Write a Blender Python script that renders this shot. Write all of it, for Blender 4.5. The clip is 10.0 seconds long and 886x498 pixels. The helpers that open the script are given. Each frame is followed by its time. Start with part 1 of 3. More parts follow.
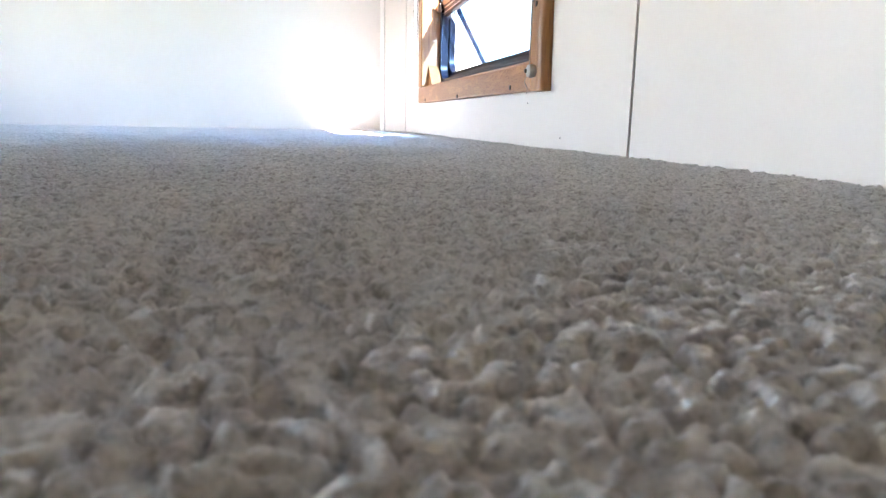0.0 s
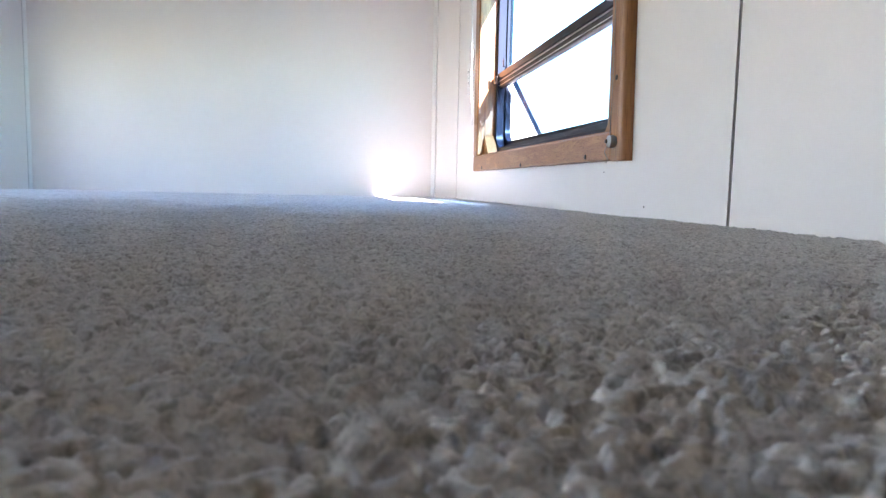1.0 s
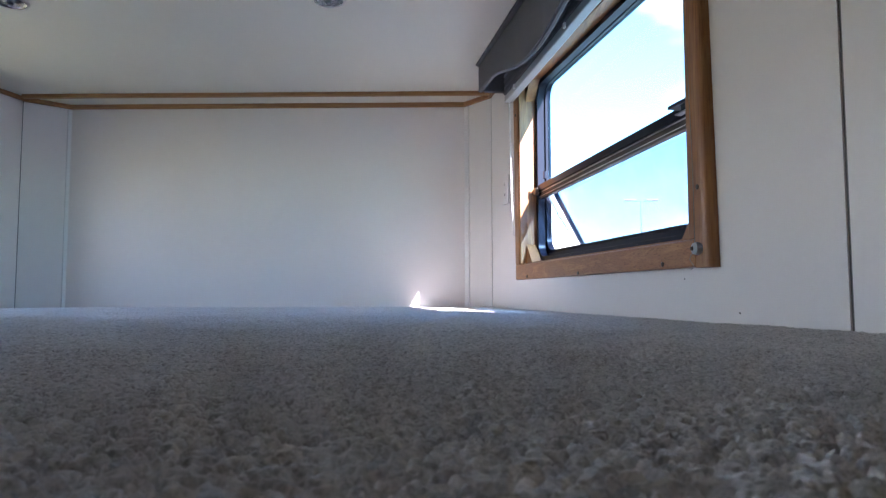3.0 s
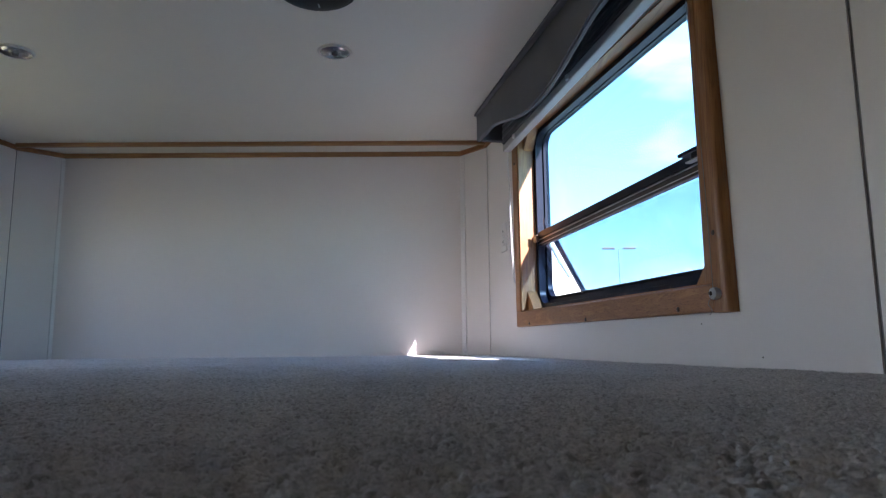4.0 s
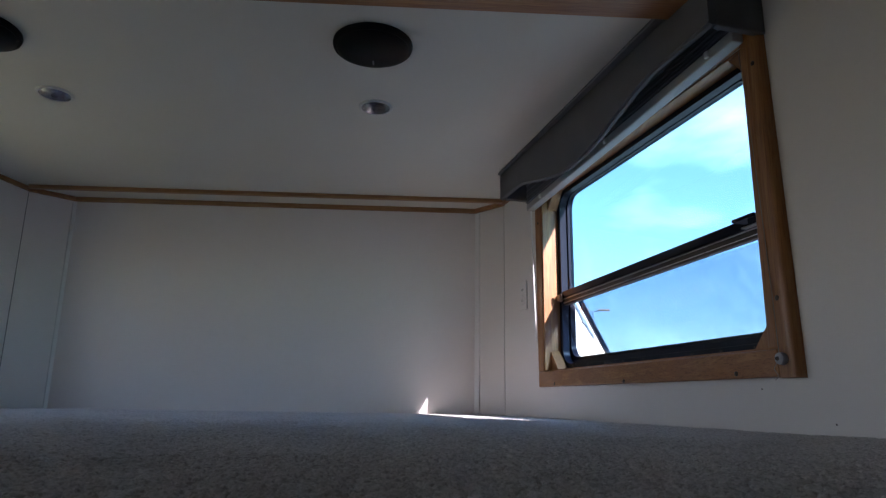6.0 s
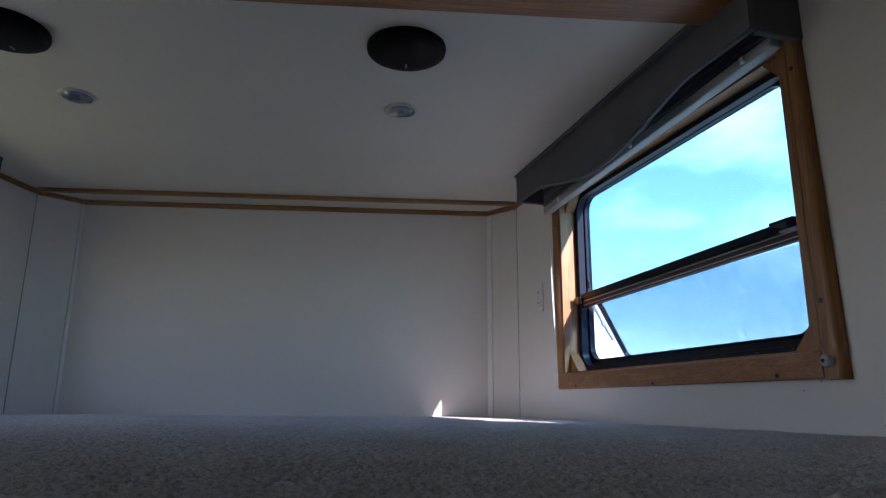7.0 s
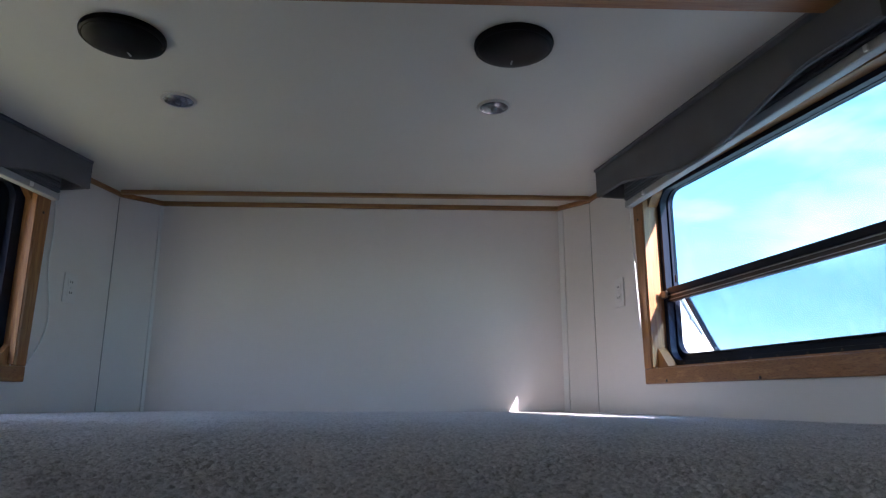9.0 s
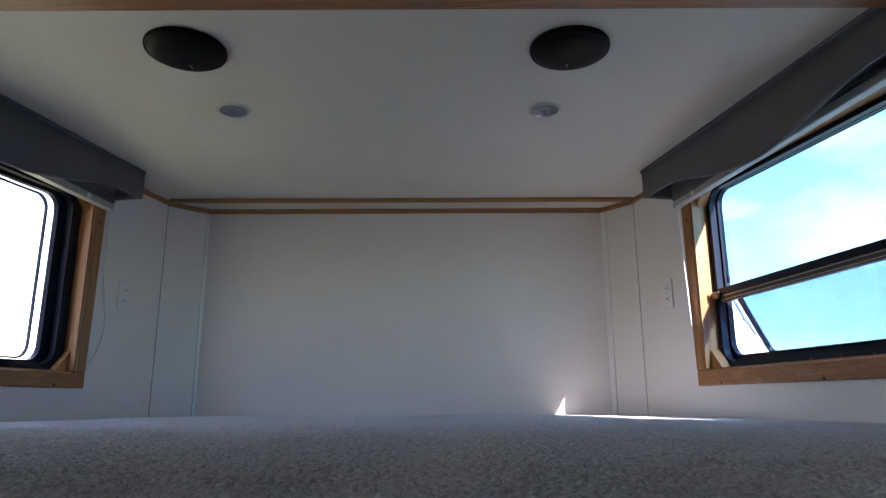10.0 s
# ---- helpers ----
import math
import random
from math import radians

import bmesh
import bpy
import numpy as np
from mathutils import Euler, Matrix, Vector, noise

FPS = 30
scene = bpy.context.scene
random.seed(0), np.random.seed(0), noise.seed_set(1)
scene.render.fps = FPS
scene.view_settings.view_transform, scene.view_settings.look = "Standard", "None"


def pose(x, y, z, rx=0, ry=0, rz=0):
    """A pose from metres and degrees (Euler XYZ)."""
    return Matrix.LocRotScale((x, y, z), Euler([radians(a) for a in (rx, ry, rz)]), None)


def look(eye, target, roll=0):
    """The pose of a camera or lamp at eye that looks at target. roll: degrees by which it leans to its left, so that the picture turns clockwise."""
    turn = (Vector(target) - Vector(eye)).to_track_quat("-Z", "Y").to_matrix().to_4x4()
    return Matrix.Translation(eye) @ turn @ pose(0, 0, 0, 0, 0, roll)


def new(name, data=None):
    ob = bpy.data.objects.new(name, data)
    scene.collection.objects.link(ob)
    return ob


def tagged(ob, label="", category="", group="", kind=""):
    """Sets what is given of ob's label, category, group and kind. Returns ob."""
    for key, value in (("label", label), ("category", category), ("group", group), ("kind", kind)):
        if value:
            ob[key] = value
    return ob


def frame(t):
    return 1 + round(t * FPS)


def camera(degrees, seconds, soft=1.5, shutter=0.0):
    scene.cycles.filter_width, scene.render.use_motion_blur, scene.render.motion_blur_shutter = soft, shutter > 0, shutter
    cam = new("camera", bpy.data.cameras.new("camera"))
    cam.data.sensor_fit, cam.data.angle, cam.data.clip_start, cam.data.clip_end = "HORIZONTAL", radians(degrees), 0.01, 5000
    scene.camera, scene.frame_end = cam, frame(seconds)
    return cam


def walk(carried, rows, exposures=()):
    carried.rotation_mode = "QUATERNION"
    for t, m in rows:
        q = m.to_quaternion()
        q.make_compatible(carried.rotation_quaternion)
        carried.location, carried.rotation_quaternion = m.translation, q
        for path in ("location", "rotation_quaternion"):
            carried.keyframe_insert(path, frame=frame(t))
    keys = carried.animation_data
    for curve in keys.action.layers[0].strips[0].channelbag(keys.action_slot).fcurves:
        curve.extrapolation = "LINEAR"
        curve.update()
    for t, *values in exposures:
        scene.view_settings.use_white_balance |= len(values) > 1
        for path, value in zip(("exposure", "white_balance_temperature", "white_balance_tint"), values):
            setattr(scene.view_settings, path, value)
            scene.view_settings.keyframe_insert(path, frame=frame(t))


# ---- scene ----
cam = camera(68.1, 10.0, soft=1.25)
cam.data.dof.use_dof, cam.data.dof.focus_distance, cam.data.dof.aperture_fstop = True, 1.0, 24.0
METRES, EYE, TILT, LEAN, TURN = 0.95, 0.043, -1.25, -0.5, -1.0
ROWS = [
    (0.0, 0.0, 0.0, 0.0, 0.09, -9.86, -0.53),
    (0.5, -0.0557, -0.0031, 0.0016, 1.33, -6.06, -0.87),
    (1.0, -0.107, -0.0062, 0.0034, 2.36, -4.23, -0.73),
    (1.5, -0.1504, -0.008, 0.0061, 3.82, -1.69, -0.48),
    (2.0, -0.1948, -0.0084, 0.0086, 5.34, 0.61, 0.17),
    (2.5, -0.2427, -0.0074, 0.0099, 3.58, 3.05, -0.03),
    (4.0, -0.368, -0.0056, 0.0067, 0.27, 9.41, 1.06),
    (4.5, -0.4062, -0.0041, 0.0062, -0.91, 11.86, 0.14),
    (5.0, -0.4464, -0.0006, 0.0064, -1.07, 13.13, 0.53),
    (5.5, -0.4958, 0.0019, 0.0057, -1.41, 13.92, -0.15),
    (7.0, -0.6824, 0.007, 0.0114, -3.44, 14.48, 0.13),
    (7.5, -0.7412, 0.0117, 0.0109, -3.41, 14.23, -0.06),
    (8.0, -0.7989, 0.0129, 0.0118, -2.69, 14.06, -0.22),
    (8.5, -0.8532, 0.0115, 0.0125, -1.89, 13.92, 0.12),
    (9.0, -0.9036, 0.0092, 0.0138, -1.07, 14.09, 0.36),
    (9.5, -0.9488, 0.0052, 0.0142, -0.07, 14.31, 0.65),
    (10.0, -0.9978, 0.0008, 0.015, 1.1, 14.39, 0.69),
]
EXPOSURES = [(0.0, 4.88, 6245, 25), (0.5, 4.63, 6095, 25), (1.0, 4.43, 5945, 26), (1.5, 4.33, 5895, 27), (2.0, 4.13, 5835, 27), (2.5, 3.88, 5735, 27), (3.2, 3.18, 5785, 27),
             (4.0, 2.72, 5900, 27), (4.5, 2.47, 5935, 27), (5.0, 2.21, 5985, 27), (5.5, 2.03, 6035, 27), (7.0, 1.99, 5835, 27), (7.5, 2.03, 5835, 27), (8.5, 2.31, 5835, 27), (10.0, 2.59, 5965, 27)]
walk(cam, [(t, pose(0, 0, EYE, TILT, LEAN, TURN) @ pose(METRES * x, METRES * y, METRES * z, 90 + pitch, roll, yaw)) for t, x, y, z, yaw, pitch, roll in ROWS], EXPOSURES)

# ---- sky and sun ----
SUN_FROM = Vector((0.387, -0.58, 0.513)).normalized()
elevation = math.asin(SUN_FROM.z)
azimuth = math.atan2(SUN_FROM.x, SUN_FROM.y)

world = bpy.data.worlds.new("sky")
scene.world = world
world.use_nodes = True
wn, wl = world.node_tree.nodes, world.node_tree.links
wn.clear()
w_out = wn.new("ShaderNodeOutputWorld")
w_bg = wn.new("ShaderNodeBackground")
w_sky = wn.new("ShaderNodeTexSky")
w_sky.sky_type, w_sky.sun_disc = "NISHITA", False
w_sky.sun_elevation, w_sky.sun_rotation = elevation, azimuth
w_sky.air_density, w_sky.dust_density = 1.3, 0.6
w_co = wn.new("ShaderNodeTexCoord")
w_map = wn.new("ShaderNodeMapping")
w_map.inputs["Scale"].default_value = (1.0, 1.0, 2.6)
w_cloud = wn.new("ShaderNodeTexNoise")
w_cloud.inputs["Scale"].default_value, w_cloud.inputs["Detail"].default_value, w_cloud.inputs["Roughness"].default_value = 3.2, 6.0, 0.55
w_ramp = wn.new("ShaderNodeValToRGB")
w_ramp.color_ramp.elements[0].position, w_ramp.color_ramp.elements[1].position = 0.50, 0.86
w_mix = wn.new("ShaderNodeMix")
w_mix.data_type = "RGBA"
w_mix.inputs[7].default_value = (9.0, 9.6, 10.2, 1)
wl.new(w_co.outputs["Generated"], w_map.inputs["Vector"])
wl.new(w_map.outputs[0], w_cloud.inputs["Vector"])
wl.new(w_cloud.outputs["Fac"], w_ramp.inputs["Fac"])
wl.new(w_ramp.outputs["Color"], w_mix.inputs[0])
wl.new(w_sky.outputs["Color"], w_mix.inputs[6])
wl.new(w_mix.outputs[2], w_bg.inputs["Color"])
w_bg.inputs["Strength"].default_value = 0.15
wl.new(w_bg.outputs[0], w_out.inputs["Surface"])

sun = new("sun", bpy.data.lights.new("sun", "SUN"))
sun.data.energy, sun.data.angle, sun.data.color = 4.1, radians(0.5), (1.0, 0.94, 0.86)
sun.matrix_world = look(SUN_FROM * 20, (0, 0, 0))


# ---- materials ----
def material(name, color, rough=0.5, metal=0.0, vary=0.06, scale=6.0, fine=120.0, bump=0.1, bump_dist=0.001, spec=0.5):
    """A surface with a broad mottle, a fine grain and a little relief."""
    m = bpy.data.materials.new(name)
    m.use_nodes = True
    nt = m.node_tree
    b = nt.nodes["Principled BSDF"]
    b.inputs["Roughness"].default_value, b.inputs["Metallic"].default_value = rough, metal
    b.inputs["Specular IOR Level"].default_value = spec
    co = nt.nodes.new("ShaderNodeTexCoord")
    broad = nt.nodes.new("ShaderNodeTexNoise")
    broad.inputs["Scale"].default_value, broad.inputs["Detail"].default_value = scale, 4.0
    grain = nt.nodes.new("ShaderNodeTexNoise")
    grain.inputs["Scale"].default_value, grain.inputs["Detail"].default_value = fine, 3.0
    both = nt.nodes.new("ShaderNodeMath")
    both.operation = "MULTIPLY_ADD"
    both.inputs[1].default_value = 0.35
    ramp = nt.nodes.new("ShaderNodeValToRGB")
    ramp.color_ramp.elements[0].position, ramp.color_ramp.elements[1].position = 0.35, 1.0
    ramp.color_ramp.elements[0].color = (*[c * (1 - vary) for c in color], 1)
    ramp.color_ramp.elements[1].color = (*[min(1, c * (1 + vary)) for c in color], 1)
    bm_node = nt.nodes.new("ShaderNodeBump")
    bm_node.inputs["Strength"].default_value, bm_node.inputs["Distance"].default_value = bump, bump_dist
    nt.links.new(co.outputs["Object"], broad.inputs["Vector"])
    nt.links.new(co.outputs["Object"], grain.inputs["Vector"])
    nt.links.new(grain.outputs["Fac"], both.inputs[0])
    nt.links.new(broad.outputs["Fac"], both.inputs[2])
    nt.links.new(both.outputs[0], ramp.inputs["Fac"])
    nt.links.new(ramp.outputs["Color"], b.inputs["Base Color"])
    nt.links.new(grain.outputs["Fac"], bm_node.inputs["Height"])
    nt.links.new(bm_node.outputs["Normal"], b.inputs["Normal"])
    return m


def oak(name, axis, light=(0.52, 0.262, 0.086), dark=(0.30, 0.130, 0.042)):
    """Varnished oak whose grain runs along the given world axis (0, 1 or 2)."""
    m = bpy.data.materials.new(name)
    m.use_nodes = True
    nt = m.node_tree
    b = nt.nodes["Principled BSDF"]
    b.inputs["Roughness"].default_value = 0.45
    b.inputs["Coat Weight"].default_value, b.inputs["Coat Roughness"].default_value = 0.12, 0.25
    co = nt.nodes.new("ShaderNodeTexCoord")
    info = nt.nodes.new("ShaderNodeObjectInfo")
    shift = nt.nodes.new("ShaderNodeVectorMath")
    shift.operation = "ADD"
    nt.links.new(co.outputs["Object"], shift.inputs[0])
    nt.links.new(info.outputs["Random"], shift.inputs[1])
    mp = nt.nodes.new("ShaderNodeMapping")
    mp.inputs["Scale"].default_value = [3.0 if i == axis else 42.0 for i in range(3)]
    nt.links.new(shift.outputs[0], mp.inputs["Vector"])
    rings = nt.nodes.new("ShaderNodeTexNoise")
    rings.inputs["Scale"].default_value, rings.inputs["Detail"].default_value, rings.inputs["Distortion"].default_value = 1.0, 5.0, 1.6
    mp2 = nt.nodes.new("ShaderNodeMapping")
    mp2.inputs["Scale"].default_value = [14.0 if i == axis else 420.0 for i in range(3)]
    nt.links.new(shift.outputs[0], mp2.inputs["Vector"])
    pores = nt.nodes.new("ShaderNodeTexNoise")
    pores.inputs["Scale"].default_value, pores.inputs["Detail"].default_value = 1.0, 2.0
    nt.links.new(mp.outputs[0], rings.inputs["Vector"])
    nt.links.new(mp2.outputs[0], pores.inputs["Vector"])
    ramp = nt.nodes.new("ShaderNodeValToRGB")
    ramp.color_ramp.elements[0].position, ramp.color_ramp.elements[1].position = 0.50, 0.86
    ramp.color_ramp.elements[0].color, ramp.color_ramp.elements[1].color = (*dark, 1), (*light, 1)
    nt.links.new(rings.outputs["Fac"], ramp.inputs["Fac"])
    pr = nt.nodes.new("ShaderNodeValToRGB")
    pr.color_ramp.elements[0].position, pr.color_ramp.elements[1].position = 0.30, 0.50
    pr.color_ramp.elements[0].color, pr.color_ramp.elements[1].color = (0.68, 0.62, 0.56, 1), (1, 1, 1, 1)
    nt.links.new(pores.outputs["Fac"], pr.inputs["Fac"])
    mul = nt.nodes.new("ShaderNodeMix")
    mul.data_type, mul.blend_type = "RGBA", "MULTIPLY"
    mul.inputs[0].default_value = 1.0
    nt.links.new(ramp.outputs["Color"], mul.inputs[6])
    nt.links.new(pr.outputs["Color"], mul.inputs[7])
    nt.links.new(mul.outputs[2], b.inputs["Base Color"])
    bump = nt.nodes.new("ShaderNodeBump")
    bump.inputs["Strength"].default_value, bump.inputs["Distance"].default_value = 0.25, 0.0006
    nt.links.new(pores.outputs["Fac"], bump.inputs["Height"])
    nt.links.new(bump.outputs["Normal"], b.inputs["Normal"])
    return m


def glass(name, tint):
    """A thin pane: it lets light straight through, tinted, with a faint gloss."""
    m = bpy.data.materials.new(name)
    m.use_nodes = True
    nt = m.node_tree
    nt.nodes.clear()
    out = nt.nodes.new("ShaderNodeOutputMaterial")
    clear = nt.nodes.new("ShaderNodeBsdfTransparent")
    clear.inputs["Color"].default_value = (*tint, 1)
    gloss = nt.nodes.new("ShaderNodeBsdfGlossy")
    gloss.inputs["Roughness"].default_value = 0.02
    mix = nt.nodes.new("ShaderNodeMixShader")
    mix.inputs[0].default_value = 0.03
    nt.links.new(clear.outputs[0], mix.inputs[1])
    nt.links.new(gloss.outputs[0], mix.inputs[2])
    nt.links.new(mix.outputs[0], out.inputs["Surface"])
    return m


def streaked(m, low, high):
    """Upright streaks of screen moire and reflection, painted into a pane's tint."""
    nt = m.node_tree
    co = nt.nodes.new("ShaderNodeTexCoord")
    mp = nt.nodes.new("ShaderNodeMapping")
    mp.inputs["Scale"].default_value = (60.0, 60.0, 5.0)
    noise_ = nt.nodes.new("ShaderNodeTexNoise")
    noise_.inputs["Scale"].default_value, noise_.inputs["Detail"].default_value, noise_.inputs["Distortion"].default_value = 1.0, 5.0, 0.8
    ramp = nt.nodes.new("ShaderNodeValToRGB")
    ramp.color_ramp.elements[0].position, ramp.color_ramp.elements[1].position = 0.38, 0.66
    ramp.color_ramp.elements[0].color, ramp.color_ramp.elements[1].color = (*low, 1), (*high, 1)
    nt.links.new(co.outputs["Object"], mp.inputs["Vector"])
    nt.links.new(mp.outputs[0], noise_.inputs["Vector"])
    nt.links.new(noise_.outputs["Fac"], ramp.inputs["Fac"])
    nt.links.new(ramp.outputs["Color"], nt.nodes["Transparent BSDF"].inputs["Color"])
    return m


WALL = material("cream_wall_panel", (0.765, 0.725, 0.695), 0.42, vary=0.03, scale=2.5, fine=260, bump=0.12, bump_dist=0.0006)
CEIL = material("white_ceiling_vinyl", (0.655, 0.632, 0.56), 0.6, vary=0.03, scale=3, fine=320, bump=0.15, bump_dist=0.0006)
# dark brown for the unseen south wall, so little light bounces back
DARK_WALL = material("dark_closing_wall", (0.24, 0.17, 0.12), 0.5, vary=0.15, scale=2.0, fine=60)
SEAM = material("dark_panel_gap", (0.16, 0.155, 0.15), 0.7, vary=0.2)
BEAD = material("white_corner_bead", (0.78, 0.77, 0.75), 0.35, vary=0.03)
OAK_X, OAK_Y, OAK_Z = oak("oak_along", 0), oak("oak_deep", 1), oak("oak_upright", 2)
OAK_TRIM = oak("oak_trim", 0, (0.46, 0.27, 0.10), (0.30, 0.155, 0.055))
BLACK = material("black_anodised_frame", (0.010, 0.013, 0.024), 0.32, vary=0.2, bump=0.04, spec=0.15)
PLASTIC = material("black_speaker_plastic", (0.006, 0.006, 0.007), 0.42, vary=0.15, fine=700, bump=0.2, bump_dist=0.0005, spec=0.08)
ALU = material("bare_aluminium", (0.62, 0.62, 0.63), 0.3, 0.9, vary=0.08)
BEZEL = material("pale_satin_bezel", (0.55, 0.535, 0.49), 0.35, vary=0.03, bump=0.0)
FACET = material("faceted_mirror", (0.34, 0.35, 0.38), 0.04, 1.0, vary=0.15, scale=90, fine=240, bump=0.05, bump_dist=0.001)
BUTTON = material("pale_grey_button", (0.36, 0.36, 0.37), 0.5, vary=0.1)
GREY_CLOTH = material("grey_padded_cloth", (0.135, 0.135, 0.145), 0.85, vary=0.10, scale=9, fine=900, bump=0.5, bump_dist=0.0008, spec=0.2)
BLIND = material("pleated_shade_cloth", (0.10, 0.10, 0.11), 0.9, vary=0.05)
CORD = material("grey_nylon_cord", (0.26, 0.23, 0.20), 0.6, vary=0.1)
RAIL = material("white_shade_rail", (0.40, 0.395, 0.39), 0.5, vary=0.04)
WHITE = material("white_plastic", (0.80, 0.80, 0.78), 0.3, vary=0.02)
PLATE = material("ivory_outlet_plastic", (0.77, 0.745, 0.73), 0.35, vary=0.02)
SLOT = material("dark_slot", (0.03, 0.03, 0.03), 0.6)
SCREW = material("dark_bronze_screw", (0.07, 0.055, 0.045), 0.35, 0.7, vary=0.2)
BULB = material("frosted_bulb", (0.15, 0.15, 0.16), 0.12, vary=0.05)
TINTED = glass("tinted_glass", (0.51, 0.71, 0.78))
TINTED_LOW = streaked(glass("tinted_sash_glass", (0.45, 0.63, 0.76)), (0.40, 0.58, 0.72), (0.49, 0.66, 0.78))
CLEAR = glass("clear_glass", (0.97, 0.97, 0.97))


def yard():
    """Unseen ground that tints the bounced daylight: dry lawn tone west, warm gravel tone east, with a ragged border.
    """
    m = material("bounce_lawn_and_gravel", (0.31, 0.295, 0.145), 0.9, vary=0.35, scale=0.4, fine=6, bump=0.3, bump_dist=0.03)
    nt = m.node_tree
    b = nt.nodes["Principled BSDF"]
    lawn = b.inputs["Base Color"].links[0].from_socket
    co = nt.nodes.new("ShaderNodeTexCoord")
    xyz = nt.nodes.new("ShaderNodeSeparateXYZ")
    nt.links.new(co.outputs["Object"], xyz.inputs[0])
    edge = nt.nodes.new("ShaderNodeTexNoise")
    edge.inputs["Scale"].default_value, edge.inputs["Detail"].default_value = 0.7, 6.0
    nt.links.new(co.outputs["Object"], edge.inputs["Vector"])
    ragged = nt.nodes.new("ShaderNodeMath")
    ragged.operation = "MULTIPLY_ADD"
    ragged.inputs[1].default_value = 3.0
    nt.links.new(edge.outputs["Fac"], ragged.inputs[0])
    nt.links.new(xyz.outputs["X"], ragged.inputs[2])
    side = nt.nodes.new("ShaderNodeMapRange")
    side.inputs["From Min"].default_value, side.inputs["From Max"].default_value = 1.6, 2.4
    nt.links.new(ragged.outputs[0], side.inputs["Value"])
    stones = nt.nodes.new("ShaderNodeTexVoronoi")
    stones.inputs["Scale"].default_value = 40.0
    nt.links.new(co.outputs["Object"], stones.inputs["Vector"])
    # warm tan, so light bounced through the tinted pane turns neutral
    tone = nt.nodes.new("ShaderNodeValToRGB")
    tone.color_ramp.elements[0].color, tone.color_ramp.elements[1].color = (0.27, 0.215, 0.18, 1), (0.46, 0.37, 0.315, 1)
    nt.links.new(stones.outputs["Color"], tone.inputs["Fac"])
    mix = nt.nodes.new("ShaderNodeMix")
    mix.data_type = "RGBA"
    nt.links.new(side.outputs[0], mix.inputs[0])
    nt.links.new(lawn, mix.inputs[6])
    nt.links.new(tone.outputs["Color"], mix.inputs[7])
    nt.links.new(mix.outputs[2], b.inputs["Base Color"])
    return m


YARD = yard()
SCREEN = glass("insect_screen", (0.78, 0.78, 0.80))
STOP = material("dull_bronze_stop", (0.17, 0.12, 0.085), 0.45, 0.3, vary=0.1)
TRACK = material("dull_grey_brown_track", (0.045, 0.036, 0.030), 0.5, 0.0, vary=0.1)
SHELL = material("white_outer_shell", (0.75, 0.75, 0.74), 0.35, vary=0.03)
POLE = material("pale_lamp_pole", (0.55, 0.55, 0.56), 0.5, vary=0.05)
LAMPHEAD = material("rust_red_lamp_head", (0.62, 0.36, 0.24), 0.5, vary=0.1)

CARPET = bpy.data.materials.new("grey_beige_carpet")
CARPET.use_nodes = True
nt = CARPET.node_tree
pb = nt.nodes["Principled BSDF"]
pb.inputs["Roughness"].default_value, pb.inputs["Specular IOR Level"].default_value = 0.9, 0.15
pb.inputs["Sheen Weight"].default_value, pb.inputs["Sheen Roughness"].default_value = 0.6, 0.35
co = nt.nodes.new("ShaderNodeTexCoord")
tuft = nt.nodes.new("ShaderNodeTexNoise")
tuft.inputs["Scale"].default_value, tuft.inputs["Detail"].default_value, tuft.inputs["Roughness"].default_value, tuft.inputs["Distortion"].default_value = 240.0, 3.0, 0.6, 0.6
fibre = nt.nodes.new("ShaderNodeTexNoise")
fibre.inputs["Scale"].default_value, fibre.inputs["Detail"].default_value, fibre.inputs["Distortion"].default_value = 1100.0, 4.0, 1.0
broad = nt.nodes.new("ShaderNodeTexNoise")
broad.inputs["Scale"].default_value, broad.inputs["Detail"].default_value = 9.0, 4.0
for n_ in (tuft, fibre, broad):
    nt.links.new(co.outputs["Object"], n_.inputs["Vector"])
# heathered yarn, its tone range widened to imitate shaded gaps between tufts
add1 = nt.nodes.new("ShaderNodeMath")
add1.operation = "MULTIPLY_ADD"
add1.inputs[1].default_value = 0.40
add2 = nt.nodes.new("ShaderNodeMath")
add2.operation = "MULTIPLY_ADD"
add2.inputs[1].default_value = 0.20
nt.links.new(fibre.outputs["Fac"], add1.inputs[0])
nt.links.new(tuft.outputs["Fac"], add1.inputs[2])
nt.links.new(broad.outputs["Fac"], add2.inputs[0])
nt.links.new(add1.outputs[0], add2.inputs[2])
ramp = nt.nodes.new("ShaderNodeValToRGB")
ramp.color_ramp.elements[0].position, ramp.color_ramp.elements[1].position = 0.62, 1.0
ramp.color_ramp.elements[0].color, ramp.color_ramp.elements[1].color = (0.34, 0.317, 0.303, 1), (0.76, 0.725, 0.70, 1)
mid = ramp.color_ramp.elements.new(0.80)
mid.color = (0.575, 0.545, 0.530, 1)
nt.links.new(add2.outputs[0], ramp.inputs["Fac"])
nt.links.new(ramp.outputs["Color"], pb.inputs["Base Color"])
bump = nt.nodes.new("ShaderNodeBump")
bump.inputs["Strength"].default_value, bump.inputs["Distance"].default_value = 0.60, 0.0006
nt.links.new(fibre.outputs["Fac"], bump.inputs["Height"])
nt.links.new(bump.outputs["Normal"], pb.inputs["Normal"])

# ---- plan ----
CEILING = 0.912
BACK = 2.913
P0, ALONG, INTO = Vector((-0.095, 2.70, 0)), Vector((0.1993, -0.9799, 0)), Vector((-0.9799, -0.1993, 0))
FOLD = -0.085            # where a side wall bends towards the back wall, along the wall
MIRROR = -2.27           # the two side walls are mirror images
BACK_R, BACK_L = -0.222, -2.022
